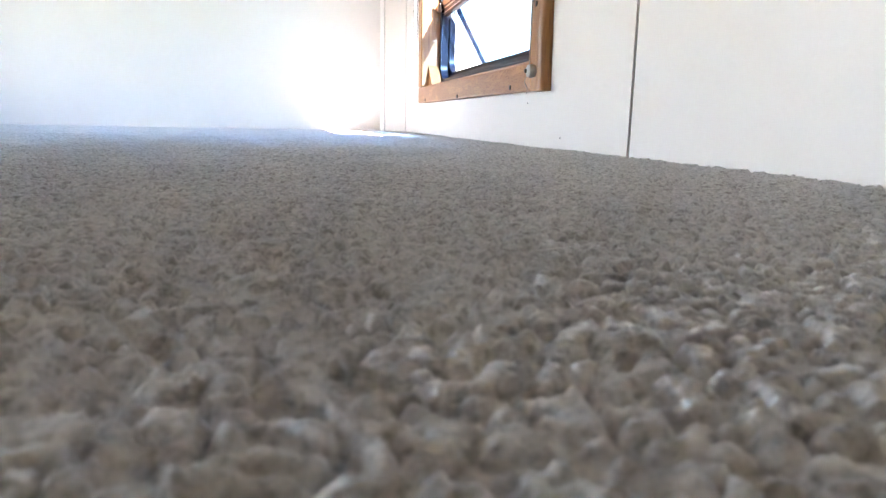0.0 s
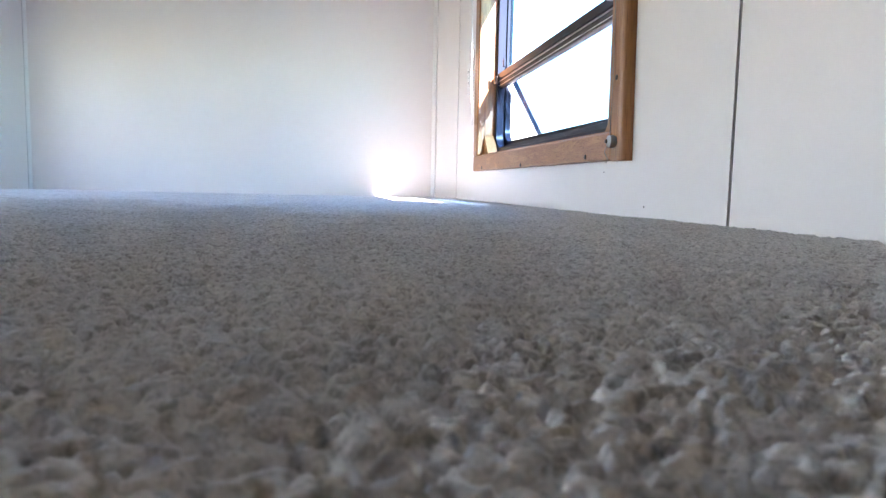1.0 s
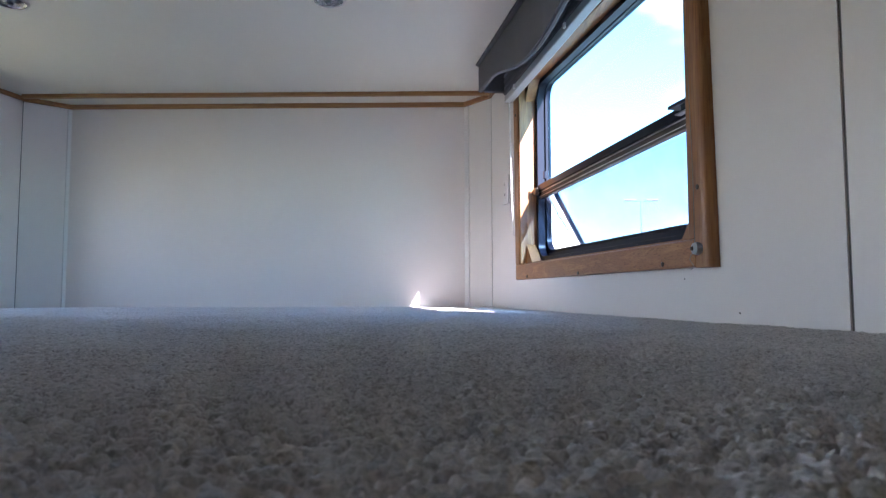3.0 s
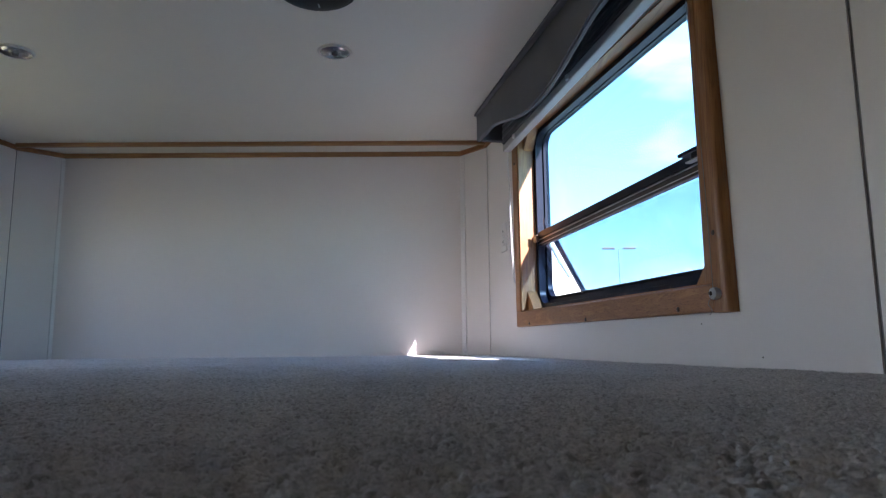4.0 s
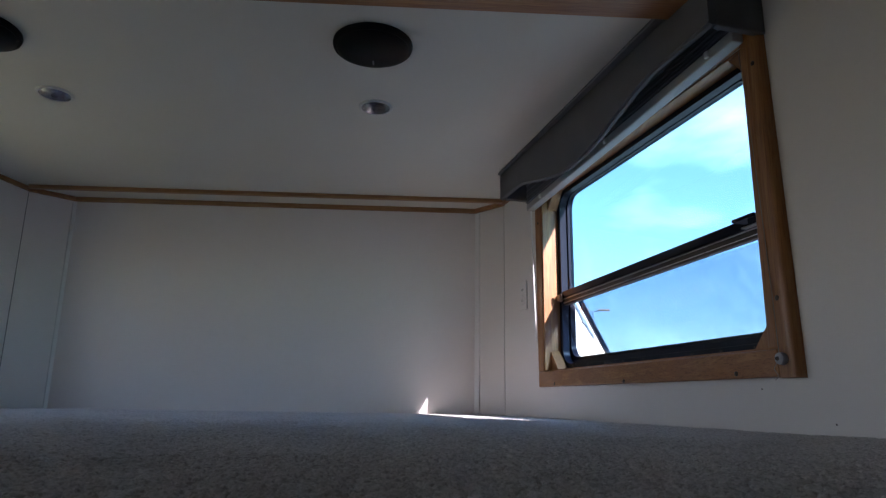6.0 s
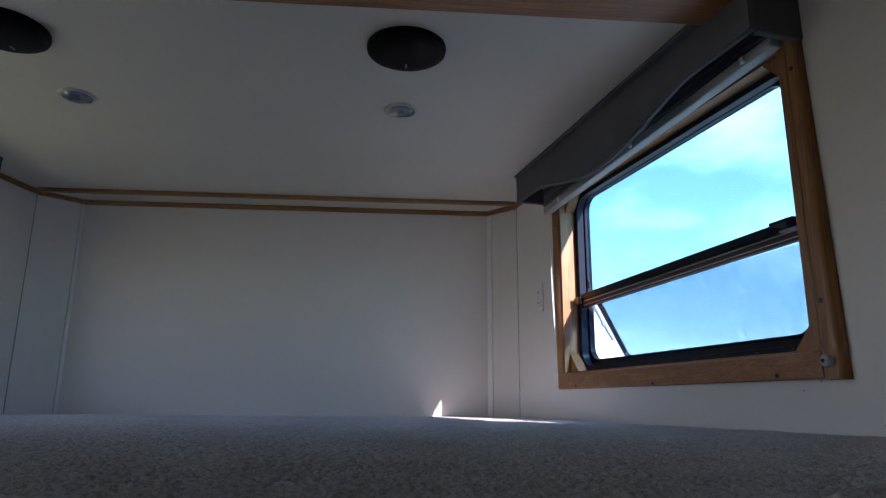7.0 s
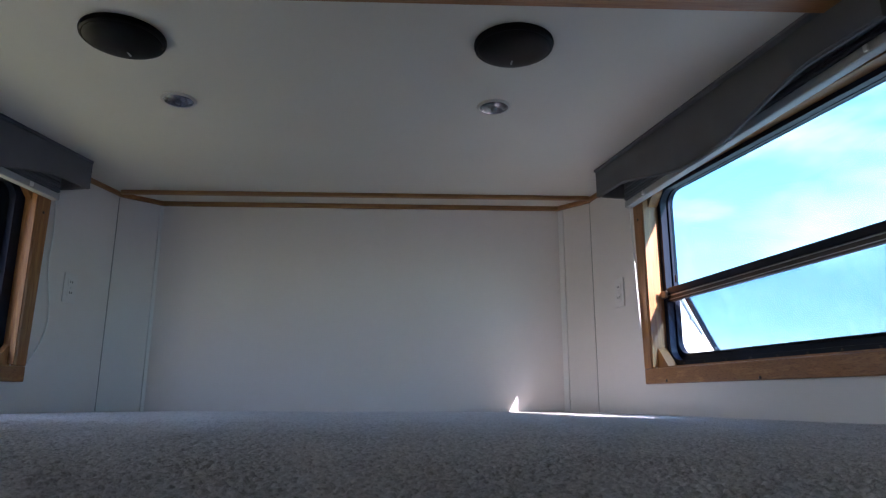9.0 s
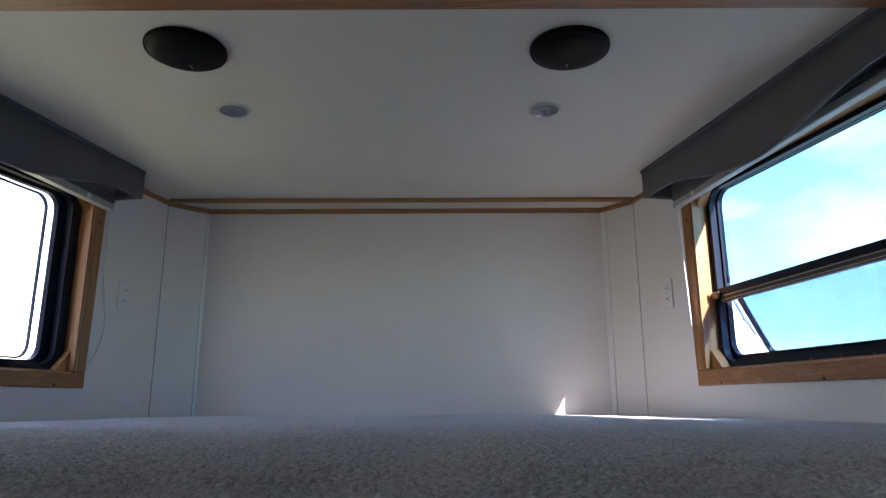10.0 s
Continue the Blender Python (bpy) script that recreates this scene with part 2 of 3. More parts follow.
FRONT = 3.60             # how far the side walls run past the fold
ORIGINS = {}


def W(s, n, z, left=False):
    """A place by a side wall: s along it from the fold, n out from it into the room."""
    p = P0 + ALONG * s + INTO * n
    return Vector((MIRROR - p.x if left else p.x, p.y, z))


def thing(name, at, label, category, group="", kind=""):
    ob = new(name)
    ob.empty_display_size = 0.05
    ob.location = at
    ORIGINS[ob.name] = Vector(at)
    return tagged(ob, label, category, group, kind)


def part(name, bm, mat, parent=None, label="", smooth=False):
    """Links a bmesh, in world places, as one mesh under its thing or part."""
    base = ORIGINS[parent.name] if parent else Vector((0, 0, 0))
    bmesh.ops.recalc_face_normals(bm, faces=bm.faces)
    bmesh.ops.translate(bm, verts=bm.verts, vec=-base)
    me = bpy.data.meshes.new(name)
    bm.to_mesh(me)
    bm.free()
    me.materials.append(mat)
    if smooth:
        me.shade_smooth()
        me.set_sharp_from_angle(angle=radians(40))
    ob = new(name, me)
    ob.parent = parent
    ORIGINS[ob.name] = base
    if label:
        ob["label"] = label
    return ob


def hexa(bm, a, b, bevel=0.0, seg=2, at=None):
    """A box between two corners; at() turns each corner into a world place."""
    at = at or (lambda x, y, z: Vector((x, y, z)))
    vs = [bm.verts.new(at(x, y, z)) for x in (a[0], b[0]) for y in (a[1], b[1]) for z in (a[2], b[2])]
    fs = [bm.faces.new([vs[i] for i in q]) for q in ((0, 1, 3, 2), (4, 6, 7, 5), (0, 4, 5, 1), (2, 3, 7, 6), (0, 2, 6, 4), (1, 5, 7, 3))]
    if bevel:
        es = list({e for f in fs for e in f.edges})
        bmesh.ops.bevel(bm, geom=es, offset=bevel, segments=seg, profile=0.5, affect="EDGES")
    return bm


def box(a, b, bevel=0.0, seg=2, at=None):
    return hexa(bmesh.new(), a, b, bevel, seg, at)


def prism(bm, loop, a, b, at):
    """A plate whose outline is loop (pairs), from depth a to depth b. at(u, v, d) gives the place."""
    fa = [bm.verts.new(at(u, v, a)) for u, v in loop]
    fb = [bm.verts.new(at(u, v, b)) for u, v in loop]
    bm.faces.new(fa)
    bm.faces.new(fb[::-1])
    for i in range(len(loop)):
        j = (i + 1) % len(loop)
        bm.faces.new((fa[i], fa[j], fb[j], fb[i]))
    return bm


def rounded(u0, u1, v0, v1, r, k=6):
    pts = []
    for cx, cy, a0 in ((u1 - r, v1 - r, 0), (u0 + r, v1 - r, 90), (u0 + r, v0 + r, 180), (u1 - r, v0 + r, 270)):
        for i in range(k + 1):
            a = radians(a0 + 90 * i / k)
            pts.append((cx + r * math.cos(a), cy + r * math.sin(a)))
    return pts


def ring(outer, inner, a, b, at):
    """A frame between two outlines with as many points each."""
    bm = bmesh.new()
    n = len(outer)
    oa, ob_, ia, ib = [[bm.verts.new(at(u, v, d)) for u, v in loop] for loop, d in ((outer, a), (outer, b), (inner, a), (inner, b))]
    for i in range(n):
        j = (i + 1) % n
        bm.faces.new((oa[i], oa[j], ia[j], ia[i]))
        bm.faces.new((ob_[j], ob_[i], ib[i], ib[j]))
        bm.faces.new((oa[j], oa[i], ob_[i], ob_[j]))
        bm.faces.new((ia[i], ia[j], ib[j], ib[i]))
    return bm


def lathe(profile, centre, axis=(0, 0, 1), k=40):
    """A turned shape: profile of (radius, height along the axis)."""
    bm = bmesh.new()
    q = Vector((0, 0, 1)).rotation_difference(Vector(axis))
    rows = []
    for r, h in profile:
        rows.append([bm.verts.new(Vector(centre) + q @ Vector((r * math.cos(2 * math.pi * i / k), r * math.sin(2 * math.pi * i / k), h))) for i in range(k)])
    for ra, rb in zip(rows, rows[1:]):
        for i in range(k):
            j = (i + 1) % k
            bm.faces.new((ra[i], ra[j], rb[j], rb[i]))
    bm.faces.new(rows[0][::-1])
    bm.faces.new(rows[-1])
    return bm


def tube(points, r, k=8):
    """A cord or rod through some places."""
    bm = bmesh.new()
    pts = [Vector(p) for p in points]
    rows = []
    for i, p in enumerate(pts):
        d = (pts[min(i + 1, len(pts) - 1)] - pts[max(i - 1, 0)]).normalized()
        a = d.orthogonal().normalized()
        b = d.cross(a)
        rows.append([bm.verts.new(p + r * (a * math.cos(2 * math.pi * j / k) + b * math.sin(2 * math.pi * j / k))) for j in range(k)])
    for ra, rb in zip(rows, rows[1:]):
        for j in range(k):
            m_ = (j + 1) % k
            bm.faces.new((ra[j], ra[m_], rb[m_], rb[j]))
    bm.faces.new(rows[0][::-1])
    bm.faces.new(rows[-1])
    return bm


def curve(points, steps=10):
    """A smooth line through the given places."""
    p = [Vector(q) for q in points]
    p = [2 * p[0] - p[1]] + p + [2 * p[-1] - p[-2]]
    out = []
    for i in range(1, len(p) - 2):
        for k in range(steps):
            t = k / steps
            out.append(0.5 * (2 * p[i] + (p[i + 1] - p[i - 1]) * t + (2 * p[i - 1] - 5 * p[i] + 4 * p[i + 1] - p[i + 2]) * t * t + (3 * p[i] - p[i - 1] - 3 * p[i + 1] + p[i + 2]) * t ** 3))
    return out + [p[-2]]


# ---- structure ----
# side walls with the window opening cut through, built of four slabs
OPEN = (0.372, 1.462, 0.153, 0.815)
THICK = 0.055
for left, side in ((False, "east"), (True, "west")):
    at = lambda s, n, z, left=left: W(s, n, z, left)
    bm = bmesh.new()
    for s0, s1, z0, z1 in ((FOLD, OPEN[0], -0.06, CEILING + 0.06), (OPEN[1], 1.826, -0.06, CEILING + 0.06), (OPEN[0], OPEN[1], -0.06, OPEN[2]), (OPEN[0], OPEN[1], OPEN[3], 0.96)):
        hexa(bm, (s0, -THICK, z0), (s1, 0, z1), at=at)
    wall = tagged(part("wall_" + side, bm, WALL), "cream vinyl-covered wall panel with a window opening", "wall", kind="structure")
    if not left:
        for s, z in ((1.585, 0.016), (1.412, 0.079)):
            part("nail", lathe([(0.0001, 0.0), (0.0018, 0.0), (0.0012, 0.0008), (0.0001, 0.001)], at(s, 0.0, z), INTO, 8), SCREW, wall)
    bm = bmesh.new()
    if left:    # an unseen low opening, added to let daylight onto the near carpet
        for s0, s1, z0, z1 in ((1.833, 2.00, -0.06, 0.96), (2.80, FRONT, -0.06, 0.96), (2.00, 2.80, -0.06, 0.05), (2.00, 2.80, 0.52, 0.96)):
            hexa(bm, (s0, -THICK, z0), (s1, 0, z1), at=at)
    else:
        hexa(bm, (1.833, -THICK, -0.06), (FRONT, 0, 0.96), at=at)
    tagged(part("wall_" + side + "_front", bm, WALL), "cream vinyl-covered wall panel beside the seam", "wall", kind="structure")
    bm = box((1.826, -THICK, -0.06), (1.833, -0.003, 0.96), at=at)
    tagged(part("trim_seam_" + side, bm, SEAM), "dark narrow gap between two wall panels", "seam", kind="structure")

for left, side, bx in ((False, "east", BACK_R), (True, "west", BACK_L)):
    f = W(FOLD, 0, 0, left)
    e = Vector((bx, BACK, 0))
    d = (e - f).normalized()
    n_in = Vector((-d.y, d.x, 0)) if not left else Vector((d.y, -d.x, 0))
    length = (e - f).length
    JOINT = 0.011 if left else 0.024
    at = lambda u, n, z, f=f, d=d, n_in=n_in: f + d * u + n_in * n + Vector((0, 0, z))
    tagged(part("wall_corner_" + side, box((0.003, -0.05, -0.06), (length - JOINT - 0.001, 0, 0.96), at=at), WALL), "narrow cream wall panel bending to the end wall", "wall", kind="structure")
    tagged(part("trim_fold_" + side, box((-0.003, -0.05, -0.06), (0.003, -0.002, 0.96), at=at), SEAM), "fine dark joint where the wall bends", "seam", kind="structure")
    tagged(part("trim_joint_" + side, box((length - JOINT - 0.003, -0.05, -0.06), (length - JOINT, -0.002, 0.96), at=at), SEAM), "fine dark joint beside the corner bead", "seam", kind="structure")
    tagged(part("trim_corner_" + side, box((length - JOINT, -0.03, -0.03), (length + 0.012, 0.004, CEILING - 0.0205), 0.002, at=at), BEAD), "white plastic corner bead on the end wall", "trim", kind="structure")
    # ceiling trims
    tagged(part("trim_ceiling_corner_" + side, box((-0.005, 0.0005, CEILING - 0.020), (length, 0.016, CEILING), 0.003, at=at), OAK_Y), "thin oak trim under the ceiling", "trim", kind="structure")
    atw = lambda s, n, z, left=left: W(s, n, z, left)
    tagged(part("trim_ceiling_" + side, box((FOLD, 0.0005, CEILING - 0.019), (0.30, 0.016, CEILING), 0.003, at=atw), OAK_Y), "thin oak trim under the ceiling", "trim", kind="structure")

tagged(part("wall_north", box((BACK_L - 0.1, BACK, -0.06), (BACK_R + 0.1, BACK + 0.05, 0.96)), WALL), "plain cream end wall", "wall", kind="structure")
tagged(part("trim_north", box((BACK_L, BACK - 0.016, CEILING - 0.021), (BACK_R, BACK - 0.0005, CEILING), 0.003), OAK_TRIM), "thin oak trim along the end wall under the ceiling", "trim", kind="structure")
tagged(part("trim_ceiling_cross", box((-2.135, 2.735, CEILING - 0.017), (-0.125, 2.757, CEILING), 0.003), OAK_TRIM), "thin oak strip across the ceiling", "trim", kind="structure")
f_r, f_l = W(FOLD, -THICK, 0), W(FOLD, -THICK, 0, True)
e_r, e_l = W(FRONT, -THICK, 0), W(FRONT, -THICK, 0, True)
OUTLINE = [(e_l.x, e_l.y), (e_r.x, e_r.y), (f_r.x, f_r.y), (BACK_R + 0.06, BACK + 0.05), (BACK_L - 0.06, BACK + 0.05), (f_l.x, f_l.y)]
upright = lambda u, v, d: Vector((u, v, d))
tagged(part("ceiling", prism(bmesh.new(), OUTLINE, CEILING, CEILING + 0.06, upright), CEIL), "white flat ceiling", "ceiling", kind="structure")
tagged(part("trim_ceiling_header", box((-2.42, 1.17, CEILING - 0.014), (0.18, 1.317, CEILING), 0.003), OAK_X), "wide oak board across the ceiling", "trim", kind="structure")
# added closing wall, never in view; its dark colour holds down the bounce
tagged(part("wall_south", box((e_l.x, e_l.y, -0.06), (e_r.x, e_l.y + 0.05, CEILING)), DARK_WALL), "plain unseen wall closing the berth, dark brown to cut bounced light", "wall", kind="structure")
tagged(part("floor", prism(bmesh.new(), OUTLINE, -0.10, -0.02, upright), SHELL), "platform under the carpet", "floor", kind="structure")
tagged(part("ground", box((-1500, -1500, -2.3), (1500, 1500, -2.2)), YARD), "unseen ground outside, lawn and gravel tones that tint the bounced light", "ground", kind="structure")


# carpet: a sheet of small tufts, finest where it is passed closest
def value_noise(x, y, scale, seed):
    rng = np.random.RandomState(seed)
    g = rng.rand(256, 256)
    u, v = x / scale, y / scale
    i, j = np.floor(u).astype(int), np.floor(v).astype(int)
    fu, fv = u - i, v - j
    fu, fv = fu * fu * (3 - 2 * fu), fv * fv * (3 - 2 * fv)
    a, b, c, d = g[i % 256, j % 256], g[(i + 1) % 256, j % 256], g[i % 256, (j + 1) % 256], g[(i + 1) % 256, (j + 1) % 256]
    return (a * (1 - fu) + b * fu) * (1 - fv) + (c * (1 - fu) + d * fu) * fv


def billow(x, y, scale, turn, seed):
    """Rounded lumps parted by creases."""
    c, d = math.cos(turn), math.sin(turn)
    return np.abs(2 * value_noise(x * c - y * d, x * d + y * c, scale, seed) - 1)


def pile(x, y):
    """Height of the pile: soft tufts of uneven height, woolly with smaller curled lumps."""
    wx = x + 0.0040 * (value_noise(x, y, 0.0085, 1) - 0.5) + 0.0009 * (value_noise(x, y, 0.0030, 2) - 0.5)
    wy = y + 0.0040 * (value_noise(x, y, 0.0085, 3) - 0.5) + 0.0009 * (value_noise(x, y, 0.0030, 4) - 0.5)
    cell = 0.0043
    rng = np.random.RandomState(5)
    jx, jy, hh, rr = rng.rand(512, 512), rng.rand(512, 512), rng.rand(512, 512), rng.rand(512, 512)
    i, j = np.floor(wx / cell).astype(int), np.floor(wy / cell).astype(int)
    heap = np.zeros_like(x)
    for di in (-1, 0, 1):
        for dj in (-1, 0, 1):
            a, b = (i + di) % 512, (j + dj) % 512
            cx, cy = (i + di + 0.02 + 0.96 * jx[a, b]) * cell, (j + dj + 0.02 + 0.96 * jy[a, b]) * cell
            r = cell * (0.25 + 0.15 * rr[a, b])
            heap += (0.3 + 1.2 * hh[a, b]) * np.exp(-((wx - cx) ** 2 + (wy - cy) ** 2) / (2 * r * r))
    k = np.clip((heap - 0.12) / 0.75, 0, 1)
    h = 0.0034 * k * k * (3 - 2 * k)
    h += 0.0010 * np.sqrt(billow(wx, wy, 0.0024, 2.2, 23) + 0.05) + 0.0007 * billow(x, y, 0.0015, 0.9, 24)
    h += 0.0020 * (value_noise(x, y, 0.012, 8) - 0.5) + 0.003 * (value_noise(x, y, 0.11, 9) - 0.5)
    return h - 0.0046 - 0.0022 * np.clip(y, 0, 3)


def sheet(name, x0, x1, y0, y1, step):
    nx, ny = int(round((x1 - x0) / step)) + 1, int(round((y1 - y0) / step)) + 1
    gx, gy = np.meshgrid(np.linspace(x0, x1, nx), np.linspace(y0, y1, ny))
    z = pile(gx, gy)
    lean = 0.0022
    px_ = gx + lean * (value_noise(gx, gy, 0.006, 11) - 0.5)
    py_ = gy + lean * (value_noise(gx, gy, 0.006, 12) - 0.5)
    edge_r = P0.x + (P0.y - gy) * (0.1993 / 0.9799)
    bend = W(FOLD, 0, 0).y
    edge_r = np.where(gy > bend, W(FOLD, 0, 0).x + (gy - bend) * (BACK_R - W(FOLD, 0, 0).x) / (BACK - bend), edge_r)
    edge_l = MIRROR - edge_r
    keep_v = (gx < edge_r + 0.02) & (gx > edge_l - 0.02) & (gy < BACK + 0.02)
    idx = np.arange(nx * ny).reshape(ny, nx)
    quads = np.stack([idx[:-1, :-1], idx[:-1, 1:], idx[1:, 1:], idx[1:, :-1]], -1).reshape(-1, 4)
    quads = quads[keep_v.ravel()[quads].all(1)]
    used = np.unique(quads)
    remap = np.zeros(nx * ny, dtype=np.int64)
    remap[used] = np.arange(len(used))
    quads = remap[quads]
    co_ = np.stack([px_, py_, z], -1).reshape(-1, 3)[used]
    me = bpy.data.meshes.new(name)
    me.vertices.add(len(co_))
    me.vertices.foreach_set("co", co_.ravel())
    me.loops.add(quads.size)
    me.loops.foreach_set("vertex_index", quads.ravel().astype(np.int32))
    me.polygons.add(len(quads))
    me.polygons.foreach_set("loop_start", np.arange(0, quads.size, 4, dtype=np.int32))
    me.update(calc_edges=True)
    me.shade_smooth()
    me.materials.append(CARPET)
    return new(name, me)


carpet = tagged(thing("carpet", (0, 0, 0), "grey-beige cut-pile carpet with fine curly tufts", "carpet", kind="structure"))
for x0, x1, y0, y1, step in ((-0.64, 0.40, 0.045, 0.36, 0.0010), (-1.40, -0.64, 0.045, 0.36, 0.0013), (-1.55, 0.40, 0.36, 0.60, 0.0015), (-1.90, 0.40, 0.60, 1.0, 0.0022),
                             (-2.30, 0.32, 1.0, 1.6, 0.0032), (-2.50, 0.20, 1.6, 2.94, 0.005), (-2.75, 0.62, -0.9, 0.045, 0.012),
                             (-2.75, -1.40, 0.045, 0.36, 0.010), (-2.75, -1.55, 0.36, 0.60, 0.010), (-2.75, -1.90, 0.60, 1.0, 0.010), (-2.60, -2.30, 1.0, 1.6, 0.010)):
    ob = sheet("tufts", x0, x1, y0, y1, step)
    ob.parent = carpet
    tagged(ob, kind="stuff")


# ---- windows ----
def tri_block(corner_s, ds, corner_z, dz, n0, n1, at):
    return prism(bmesh.new(), [(corner_s, corner_z), (corner_s + ds, corner_z), (corner_s, corner_z + dz)], n0, n1, lambda u, v, d: at(u, d, v))


def rounded_board(s0, s1, z0, z1, at):
    """An upright board whose outer edge rolls over to the wall; it narrows a little towards the top."""
    section = [(s0, 0.0005), (s0, 0.021), (s0 + 0.002, 0.023)]
    for i in range(9):
        a = radians(90 - 90 * i / 8)
        section.append((s1 - 0.021 + 0.021 * math.cos(a) ** 0.8, 0.0005 + 0.0225 * math.sin(a) ** 0.8))
    bm = bmesh.new()
    rows = [[bm.verts.new(at(s - (0.018 * k if s > s0 + 0.01 else 0), n, z0 + (z1 - z0) * k)) for s, n in section] for k in (0, 0.25, 0.5, 0.75, 1)]
    for ra, rb in zip(rows, rows[1:]):
        for i in range(len(section)):
            j = (i + 1) % len(section)
            bm.faces.new((ra[i], ra[j], rb[j], rb[i]))
    bm.faces.new(rows[0][::-1])
    bm.faces.new(rows[-1])
    return bm


def window(left):
    at = lambda s, n, z: W(s, n, z, left)
    flat = lambda u, v, d: W(u, d, v, left)
    win = thing("window_2" if left else "window_1", W(0.93, 0, 0.10, left),
                "oak-framed window with one clear pane in a black frame" if left else "oak-framed black window, tinted, its lower sash pushed open", "window", kind="structure")
    s0, s1, z0, z1 = OPEN
    O0, O1, B0 = 0.324, 1.533, 0.100
    # casing boards on the wall, rounded on their outer edge
    part("casing", box((O0, 0.0005, B0), (s1 + 0.0235, 0.022, z0), 0.004, at=at), OAK_Y, win, "oak bottom board")
    part("casing", box((O0, 0.0005, z1), (1.510, 0.022, 0.852), 0.004, at=at), OAK_Y, win, "oak top board")
    lean = lambda s, n, z: at(s - (0.012 * (z - B0) / 0.7 if s < O0 + 0.01 else 0), n, z)
    part("casing", box((O0, 0.0005, z0 + 0.0005), (s0, 0.022, z1 - 0.0005), 0.004, at=lean), OAK_Z, win, "oak side board")
    part("casing", rounded_board(s1 + 0.026, O1, B0 - 0.002, z1 - 0.0005, at), OAK_Z, win, "rounded oak side board")
    part("casing", box((s1, 0.0005, z0 + 0.0005), (s1 + 0.0235, 0.020, z1 - 0.0005), 0.003, at=at), OAK_Z, win, "inner oak side strip")
    # lining of the opening
    deep = 0.0 if left else 0.012          # the east window sits a little deeper in its oak lining
    depth = -0.030 - deep
    at = lambda s, n, z: W(s, n - deep if n < -0.0081 else n, z, left)
    flat = lambda u, v, d: W(u, d - deep, v, left)
    part("lining", box((s0, depth + deep, z0), (s1, 0.0, z0 + 0.006), at=at), OAK_Y, win)
    part("lining", box((s0, depth + deep, z1 - 0.006), (s1, 0.0, z1), at=at), OAK_Y, win)
    part("lining", box((s0, depth + deep, z0 + 0.006), (s0 + 0.006, 0.018, z1 - 0.006), at=at), OAK_Z, win)
    part("lining", box((s1 - 0.006, depth + deep, z0 + 0.006), (s1, 0.0, z1 - 0.006), at=at), OAK_Z, win)
    # triangular corner blocks
    a0, a1, b0, b1 = s0 + 0.0062, s1 - 0.0062, z0 + 0.0062, z1 - 0.0062
    for cs, ds, cz, dz in ((a0, 0.058, b0, 0.066), (a1, -0.058, b0, 0.066), (a0, 0.058, b1, -0.066), (a1, -0.058, b1, -0.066)):
        part("corner_block", tri_block(cs, ds, cz, dz, depth + deep + 0.002, -0.004, at), OAK_Z, win)
    # black frame in two steps
    g0, g1, h0, h1 = s0 - 0.004, s1 + 0.004, z0 - 0.004, z1 + 0.004
    c0, c1, d0, d1 = 0.455 if left else 0.404, 1.388, 0.190 if left else 0.202, 0.772 if left else 0.794
    e0, top = s0 + (0.045 if left else 0.024), (0.028 if left else 0.018)
    frame_ob = part("window_frame", ring(rounded(g0, g1, h0, h1, 0.05), rounded(e0, s1 - 0.028, z0 + 0.022, z1 - top, 0.055), -0.058, -0.031, flat), BLACK, win, "black metal frame", True)
    part("outer_frame", ring(rounded(g0, g1, h0, h1, 0.05), rounded(c0, c1, d0, d1, 0.05), -0.078, -0.0585, flat), BLACK, frame_ob, smooth=True)
    part("gasket", ring(rounded(e0, s1 - 0.028, z0 + 0.022, z1 - top, 0.055), rounded(e0 + 0.004, s1 - 0.032, z0 + 0.026, z1 - top - 0.004, 0.052), -0.052, -0.029, flat), BLACK, frame_ob, smooth=True)
    for i in range(9):
        s = s0 + 0.10 + 0.11 * i
        part("screw", lathe([(0.0001, 0.0), (0.004, 0.0), (0.0045, 0.0015), (0.003, 0.003)], at(s, -0.0315, z0 + 0.013), at(0, 1, 0) - at(0, 0, 0), 10), SCREW, frame_ob)
    if left:
        p = part("pane", prism(bmesh.new(), rounded(c0, c1, d0, d1, 0.05), -0.072, -0.067, flat), CLEAR, win, "clear glass")
        p.visible_shadow = False
        sash = part("sash", ring(rounded(c0 + 0.024, c1, d0 + 0.004, d1 - 0.004, 0.048), rounded(c0 + 0.030, c1 - 0.006, d0 + 0.010, d1 - 0.010, 0.044), -0.090, -0.080, flat), BLACK, win, "black sliding sash", True)
    else:
        m1 = 0.449
        sag = lambda s, n, z: at(s, n, z - 0.013 + 0.017 * (s - s0) / (s1 - s0))
        p = part("pane", prism(bmesh.new(), rounded(c0, c1, m1 - 0.01, d1, 0.03), -0.072, -0.067, flat), TINTED, win, "tinted upper glass")
        p.visible_shadow = False
        rail = part("meeting_rail", box((s0 + 0.030, -0.062, 0.425), (s1 - 0.012, -0.030, m1), 0.003, at=sag), BLACK, win, "black rail between the two panes")
        part("track", box((s0 + 0.020, -0.056, 0.400), (s1 - 0.010, -0.036, 0.4245), 0.003, at=sag), TRACK, rail, "dull grey-brown track")
        part("lip", box((s0 + 0.020, -0.0355, 0.4195), (s1 - 0.010, -0.031, 0.4220), 0.0008, at=sag), ALU, rail, "bright aluminium lip")
        part("lip", box((s0 + 0.020, -0.0355, 0.4060), (s1 - 0.010, -0.033, 0.4076), 0.0006, at=sag), ALU, rail, "bright aluminium lip")
        part("insect_screen", prism(bmesh.new(), rounded(c0 - 0.01, c1 + 0.01, d0 - 0.01, 0.400, 0.03), -0.0580, -0.0575, flat), SCREEN, win, "fine grey insect screen")
